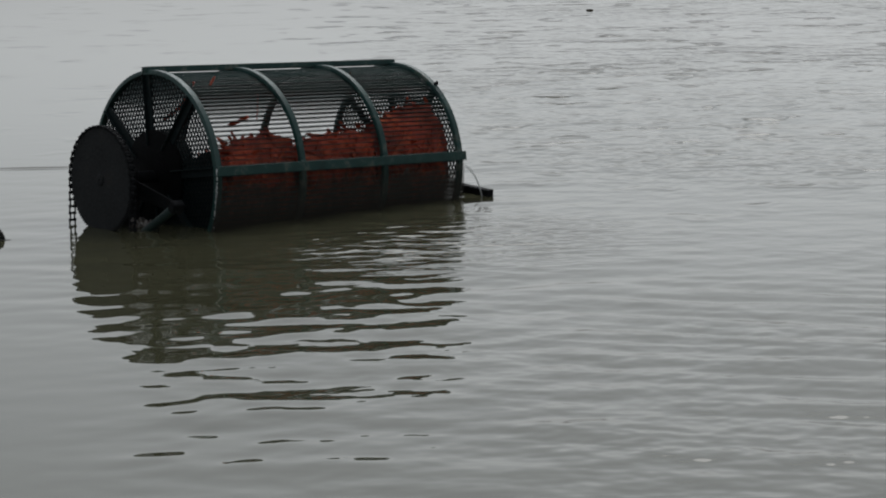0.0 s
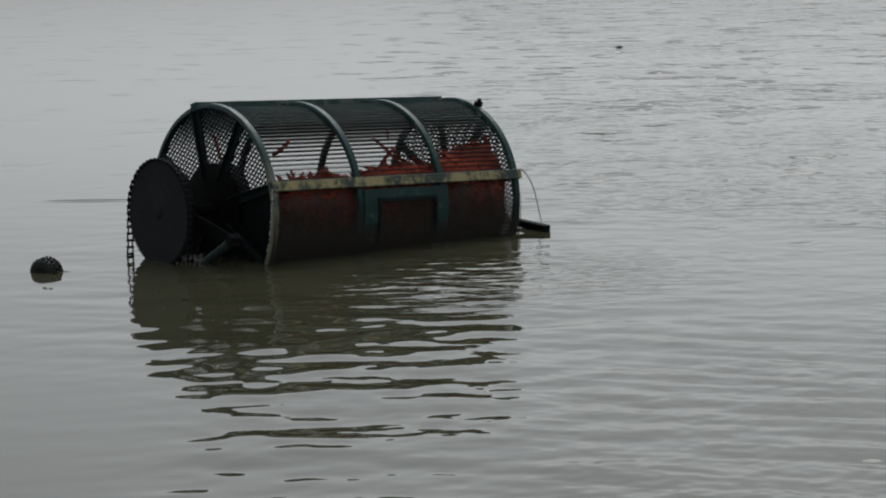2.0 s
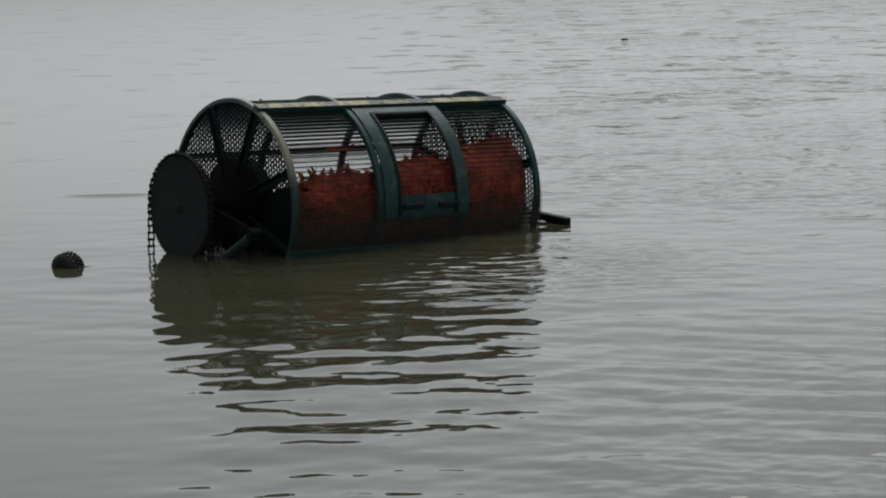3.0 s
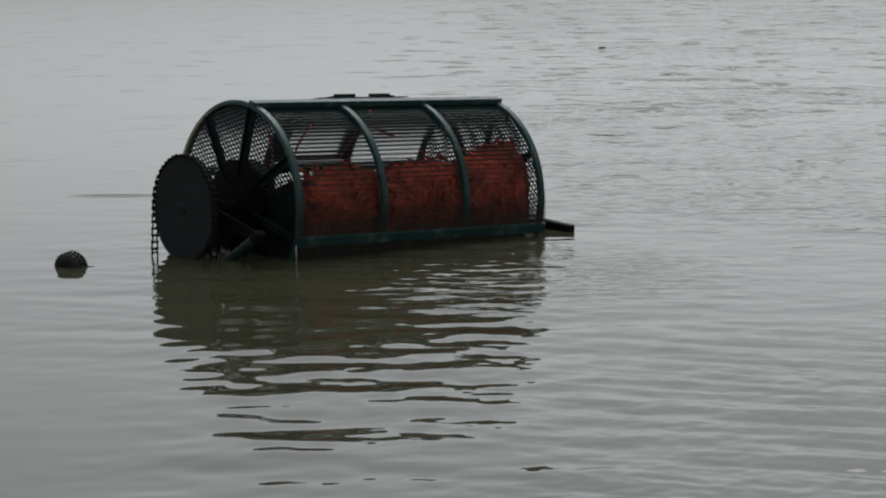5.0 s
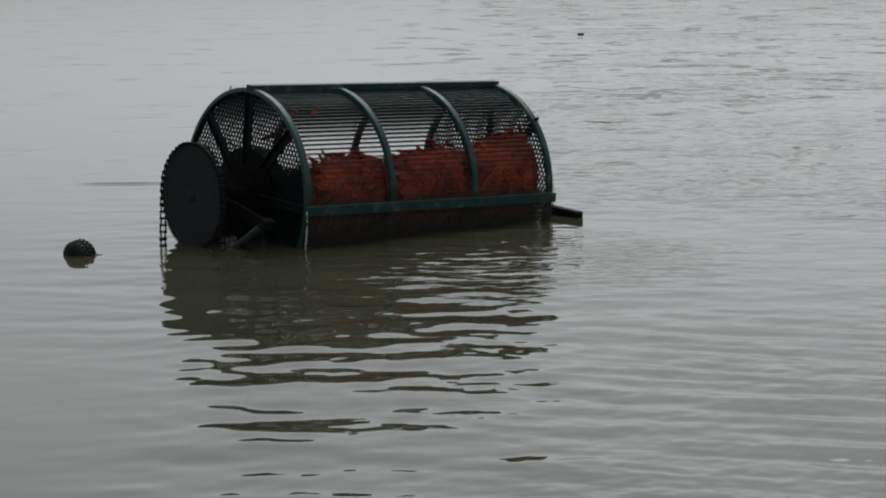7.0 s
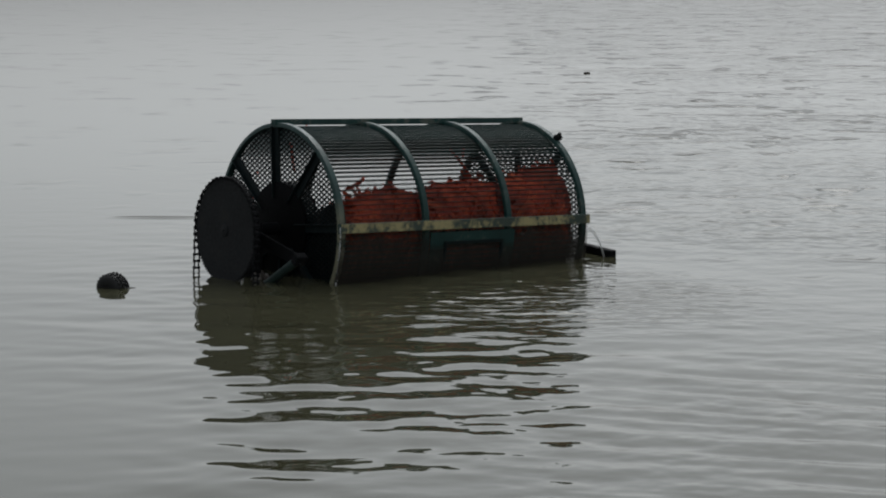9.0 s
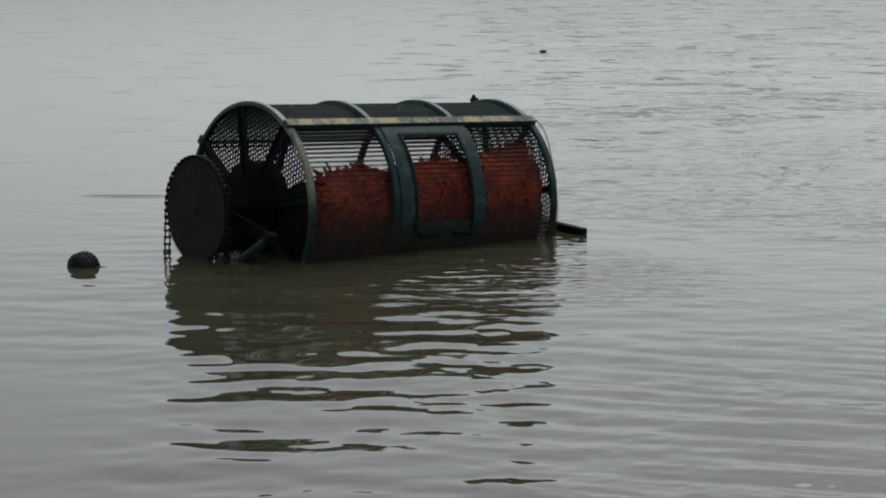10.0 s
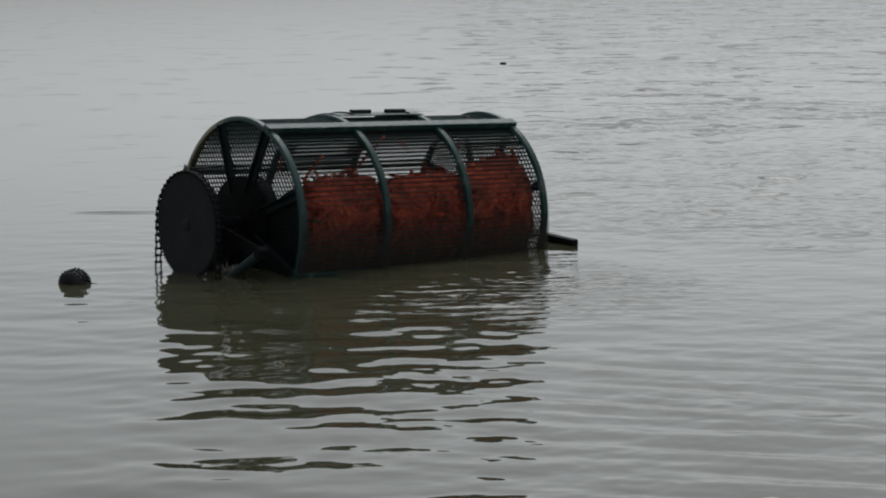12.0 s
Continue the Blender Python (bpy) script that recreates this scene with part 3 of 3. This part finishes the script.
# ---- fixed frame ----
def build_frame():
    f = root("support_frame", "black and green steel frame carrying the drum axle", "frame")
    base = drum_pose(0)
    f.matrix_basis = base
    # cross beam past the far end, just above the water
    bm = bmesh.new()
    box(bm, base.inverted() @ pose(0.770, 14.735, 0.014, 2.5, 0, DRUM_YAW - 4) @ pose(0, 0.55, 0), 0.05, 1.1, 0.046, 0.004)
    part("cross_beam", bm, BLACK, f, "black box beam end")
    # green brace at the near end
    bm = bmesh.new()
    tube(bm, (-0.24, -0.53, -0.115), (-0.24, -0.06, -0.385), 0.026, 14)
    part("brace", bm, PIPE, f, "green painted steel pipe brace", smooth=40)
    bm = bmesh.new()
    box(bm, pose(-0.232, -0.525, -0.115, 30, 0, 0), 0.075, 0.050, 0.066, 0.006)
    part("clamp", bm, BLACK, f, "black clamp plate")
    bm = bmesh.new()
    box(bm, pose(-0.215, -0.26, -0.075, 13, 0, 0), 0.012, 0.50, 0.075, 0.003)
    part("arm", bm, BLACK, f, "black flat steel arm")
    for x, h in ((-0.20, 1.0), (LENGTH + 0.12, 0.8)):
        bm = bmesh.new()
        box(bm, pose(x, 0, -0.01), 0.07, 0.15, 0.13, 0.012)
        part("bearing", bm, BLACK, f)
        bm = bmesh.new()
        box(bm, pose(x, -0.03, -0.07 - h / 2), 0.06, 0.11 if x < 0 else 0.07, h, 0.004)
        part("post", bm, BLACK, f)
    return f


frame_thing = build_frame()


# ---- half-sunk ribbed float beside the drum ----
def build_float():
    fl = root("ribbed_float", "black ribbed rubber hose end half sunk in the water", "float")
    fl.matrix_basis = pose(-2.11, 13.30, -0.016, 0, -6, 58)
    bm = bmesh.new()
    prof = [(0.006, 0.002), (0.0, 0.040), (0.0, 0.070), (0.010, 0.080)]
    x = 0.014
    for k in range(5):
        r = 0.084 - 0.0015 * k
        prof += [(x, r), (x + 0.010, r), (x + 0.013, r - 0.008), (x + 0.018, r - 0.008)]
        x += 0.021
    prof += [(x, 0.05), (x, 0.002)]
    lathe(bm, prof, 36)
    part("hose", bm, RUBBER, fl, smooth=50)
    # rows of blunt knobs round the ribs
    bm = bmesh.new()
    for row in range(3):
        for k in range(22):
            m = pose(0.026 + 0.030 * row, 0, 0, 360 * (k + 0.5 * (row % 2)) / 22, 0, 0)
            box(bm, m @ pose(0, -0.086, 0), 0.015, 0.011, 0.013, 0.003)
    part("knobs", bm, RUBBER, fl, "blunt rubber knobs")
    bm = bmesh.new()
    tube(bm, (0.06, -0.07, 0.008), (0.105, -0.125, -0.003), 0.010, 8)
    part("tail", bm, RUBBER, fl, "thin black tail on the water")
    return fl


ribbed_float = build_float()


# ---- murky sheet that shades the lower drum, and water shed by the bars ----
def build_shade_film():
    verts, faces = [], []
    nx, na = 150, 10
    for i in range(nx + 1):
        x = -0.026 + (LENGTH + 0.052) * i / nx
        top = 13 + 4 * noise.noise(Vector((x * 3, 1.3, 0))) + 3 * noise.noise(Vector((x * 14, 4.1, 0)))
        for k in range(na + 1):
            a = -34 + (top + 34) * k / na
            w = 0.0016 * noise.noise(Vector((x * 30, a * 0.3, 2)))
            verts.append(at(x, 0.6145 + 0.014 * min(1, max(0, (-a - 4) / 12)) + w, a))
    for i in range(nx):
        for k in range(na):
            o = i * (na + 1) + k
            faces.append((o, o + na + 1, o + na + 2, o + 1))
    ob = mesh_part("lower_shade_film", verts, faces, SHADE_FILM, smooth=60)
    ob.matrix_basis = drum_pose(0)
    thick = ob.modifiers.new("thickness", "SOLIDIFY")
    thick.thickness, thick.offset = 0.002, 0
    return tagged(ob, "thin murky water sheet, more opaque downwards to shade the lower drum slats", "water sheet")


shade_sheet = build_shade_film()


def build_curtain():
    """The broken sheet of water that a bar lifts out and sheds below itself."""
    verts, faces = [], []
    nx, na = 170, 14
    for i in range(nx + 1):
        x = 0.03 + (LENGTH - 0.06) * i / nx
        low = -46 + 5 * noise.noise(Vector((x * 4, 8.3, 0))) + 3 * noise.noise(Vector((x * 17, 2.1, 0)))
        high = -3.5 - 16 * abs(noise.noise(Vector((x * 7, 5.7, 0)))) - 5 * abs(noise.noise(Vector((x * 25, 1.7, 0))))
        for k in range(na + 1):
            a = low + (high - low) * k / na
            w = 0.0018 * noise.noise(Vector((x * 34, a * 0.25, 6)))
            verts.append(at(x, 0.5965 + w, a))
    for i in range(nx):
        for k in range(na):
            o = i * (na + 1) + k
            faces.append((o, o + na + 1, o + na + 2, o + 1))
    ob = mesh_part("shed_water", verts, faces, SHED, smooth=60)
    thick = ob.modifiers.new("thickness", "SOLIDIFY")
    thick.thickness, thick.offset = 0.002, 0
    return tagged(ob, "broken murky sheet of water shed by a rising drum bar", "water sheet")


curtain = build_curtain()


def build_spout():
    """A thin arc of water running out of a bar's far end."""
    bm = bmesh.new()
    pts = []
    for k in range(22):
        u = k / 21
        pts.append(Vector((0.19 * u, 0.004 * math.sin(9 * u), -0.38 * u * u - 0.02 * u)))
    for k, (p, q) in enumerate(zip(pts, pts[1:])):
        tube(bm, p, q, 0.0060 - 0.0030 * k / 21, 6)
    ob = part("water_spout", bm, DROPS, smooth=80)
    return tagged(ob, "thin clear arc of water running from a bar end", "water spout")


spout = build_spout()


def build_trickle():
    """A run of drops falling from a bar's near end as it rises."""
    rng = random.Random(2)
    bm = bmesh.new()
    for k in range(26):
        z = -0.014 * k - rng.uniform(0, 0.006)
        r = rng.uniform(0.0022, 0.0050)
        m = Matrix.Translation((rng.uniform(-0.003, 0.003), 0.16 * (z * z) / 0.36 + rng.uniform(-0.004, 0.004), z)) @ Matrix.Diagonal((r, r, r * rng.uniform(1.4, 3.0), 1))
        bmesh.ops.create_icosphere(bm, subdivisions=1, radius=1, matrix=m)
    ob = part("water_trickle", bm, DROPS, smooth=80)
    return tagged(ob, "thin run of water drops falling off a drum bar", "water drops")


trickle = build_trickle()


def build_splash():
    """Churned water where the driven end dips in, beside the chain wheel."""
    rng = random.Random(12)
    bm = bmesh.new()
    for k in range(46):
        u = abs(rng.gauss(0, 0.5))
        x, y = rng.gauss(0, 0.030), rng.gauss(0, 0.030)
        tall = max(0.012, 0.075 * math.exp(-u) * rng.uniform(0.3, 1.0))
        r = rng.uniform(0.005, 0.012)
        m = Matrix.Translation((x, y, tall * 0.45 - 0.006)) @ pose(0, 0, 0, rng.uniform(-25, 25), rng.uniform(-25, 25), 0) @ Matrix.Diagonal((r, r, tall * 0.6, 1))
        bmesh.ops.create_icosphere(bm, subdivisions=2, radius=1, matrix=m)
    ob = part("water_splash", bm, FROTH, smooth=80)
    return tagged(ob, "small murky froth splashing under the drum's driven end", "splash", kind="stuff")


splash = build_splash()


# ---- drifting scraps ----
def build_scraps():
    out = []
    for x, y, ln, a in ((3.16, 33.6, 0.09, 15),):
        bm = bmesh.new()
        tube(bm, (-ln / 2, 0, 0), (0, 0.012, 0.006), 0.012, 7)
        tube(bm, (0, 0.012, 0.006), (ln / 2, -0.01, 0.002), 0.010, 7)
        ob = part("floating_twig", bm, TWIG)
        tagged(ob, "small dark wet twig drifting on the river", "twig")
        out.append((ob, x, y, a))
    return out


scraps = build_scraps()


# ---- slats of the drum wall ----
def build_slats():
    """Flat bars on edge, set close together all round."""
    count = 126
    bm = bmesh.new()
    box(bm, pose(LENGTH / 2, 0, 0), LENGTH - 0.02, 0.0210, 0.0021)
    me = bpy.data.meshes.new("slat")
    bm.to_mesh(me)
    bm.free()
    me.materials.append(ROD)
    for k in range(count):
        a = 360 * (k + 0.5) / count
        ob = new("slat", me)
        ob.parent = drum
        ob.matrix_basis = Matrix.Translation(at(0, 0.5795, a)) @ pose(0, 0, 0, -a, 0, 0)


build_slats()


# ---- what moves ----
FLOW, RIPPLES = (-0.20, -0.01), (-0.05, -0.03)


def within(rows):
    """Rows of (seconds, values) cut to the twelve seconds, with a row at each end."""
    ts = [r[0] for r in rows]
    ends = [(t, *(float(np.interp(t, ts, [r[i] for r in rows])) for i in range(1, len(rows[0])))) for t in (0.0, 12.0)]
    return [ends[0]] + [r for r in rows if 0.05 < r[0] < 11.95] + [ends[1]]


def motions():
    times = [0.5 * k for k in range(25)]
    walk(drum, [(t, drum_pose(START_ANGLE + TURN_RATE * t)) for t in times])
    # the heaps climb with the slats and slump back
    climbs = (
        ((0, 0), (1, 0), (1.5, 1), (2.0, -3), (2.5, 2), (3.0, -5), (3.6, 0), (4.6, -1), (5.5, 2), (6.5, -1), (7.5, 1), (8.5, 3), (9.5, -1), (10.5, 3), (11.0, -3), (12, 6)),
        ((0, -4), (1, 2), (1.5, 2), (2.0, -3), (2.5, 3), (3.0, -3), (3.6, 1), (4.6, 0), (5.5, -3), (6.5, -2), (7.5, -2), (8.5, 2), (9.5, 2), (10.5, -2), (11.0, -4), (12, 1)),
        ((0, 4), (1, 0), (1.5, 1), (2.5, 1), (3.6, -1), (4.6, 1), (5.5, 1), (6.5, 0), (7.5, -2), (8.5, 1), (9.5, 3), (10.5, -1), (12, 3)),
    )
    for heap, rows in zip(heaps, climbs):
        walk(heap, [(t, drum_pose(a)) for t, a in rows])
    # the added dark end layer rocks with the first heap
    walk(silt, [(t, drum_pose(a)) for t, a in climbs[0]])
    speed = WHEEL * radians(TURN_RATE)
    for k, link in enumerate(links):
        walk(link, [(t, chain_place(k * PITCH + speed * t)) for t in [0.4 * i for i in range(31)]])
    # drops follow each bar's near end up out of the water, then fall back into it
    rows, passing = [], -START_ANGLE / TURN_RATE
    quarter = 90 / TURN_RATE
    k = -2
    while passing + k * quarter < 12.6:
        t0 = passing + k * quarter
        for dt, a, drop in ((-0.45, -22, 0.16), (-0.2, -10, 0.0), (0.0, 0, 0.0), (0.35, 17, 0.02), (0.7, 20, 0.62), (1.0, -10, 0.55)):
            if 0 < t0 + dt < 12:
                rows.append((t0 + dt, a, drop))
        k += 1
    rows = [(0.0, 8, 0.0)] + rows + [(12.0, -20, 0.5)]
    # the shed sheet climbs with each bar and slides back down; the arc runs from its far end until it has drained
    sheet, arc = [], []
    for k in range(-2, 10):
        t0 = passing + k * quarter
        sheet += [(t0 + dt, a) for dt, a in ((-0.5, -25), (0.0, 0), (0.42, 20.9), (0.58, 14), (0.85, -16), (1.2, -26))]
        arc += [(t0 + dt, a, drop) for dt, a, drop in ((-0.25, -12.5, 0.40), (0.0, 0, 0.16), (0.25, 12.4, 0), (0.7, 34.9, 0), (1.1, 54.8, 0), (1.3, 60, 0.45), (1.42, 30, 0.75))]
    sheet, arc = within(sheet), within(arc)
    walk(curtain, [(t, drum_pose(a)) for t, a in sheet])
    walk(spout, [(t, Matrix.Translation(drum_pose(0) @ at(LENGTH + 0.03, 0.622, a) - Vector((0, 0, drop))) @ pose(0, 0, 0, 0, 0, DRUM_YAW)) for t, a, drop in arc])
    base = drum_pose(0)
    walk(trickle, [(t, Matrix.Translation(base @ at(-0.025, 0.625, a) - Vector((0, 0, drop))) @ pose(0, 0, 0, 0, 0, DRUM_YAW)) for t, a, drop in rows])
    foot = drum_pose(0) @ Vector((-0.217, -0.12, 0))
    walk(splash, [(0.4 * k, pose(foot.x, foot.y, (0.006, -0.012, 0.0, -0.022)[k % 4], 0, 0, 38 * k)) for k in range(31)])
    walk(water, [(t, pose(t * RIPPLES[0], t * RIPPLES[1], 0)) for t in (0, 6, 12)])
    for ob, x, y, a in scraps:
        walk(ob, [(0, pose(x, y, 0.004, 0, 0, a)), (6, pose(x + 6 * FLOW[0], y + 6 * FLOW[1], 0.004, 0, 0, a + 8)), (12, pose(x + 12 * FLOW[0], y + 12 * FLOW[1], 0.004, 0, 0, a + 15))])


motions()
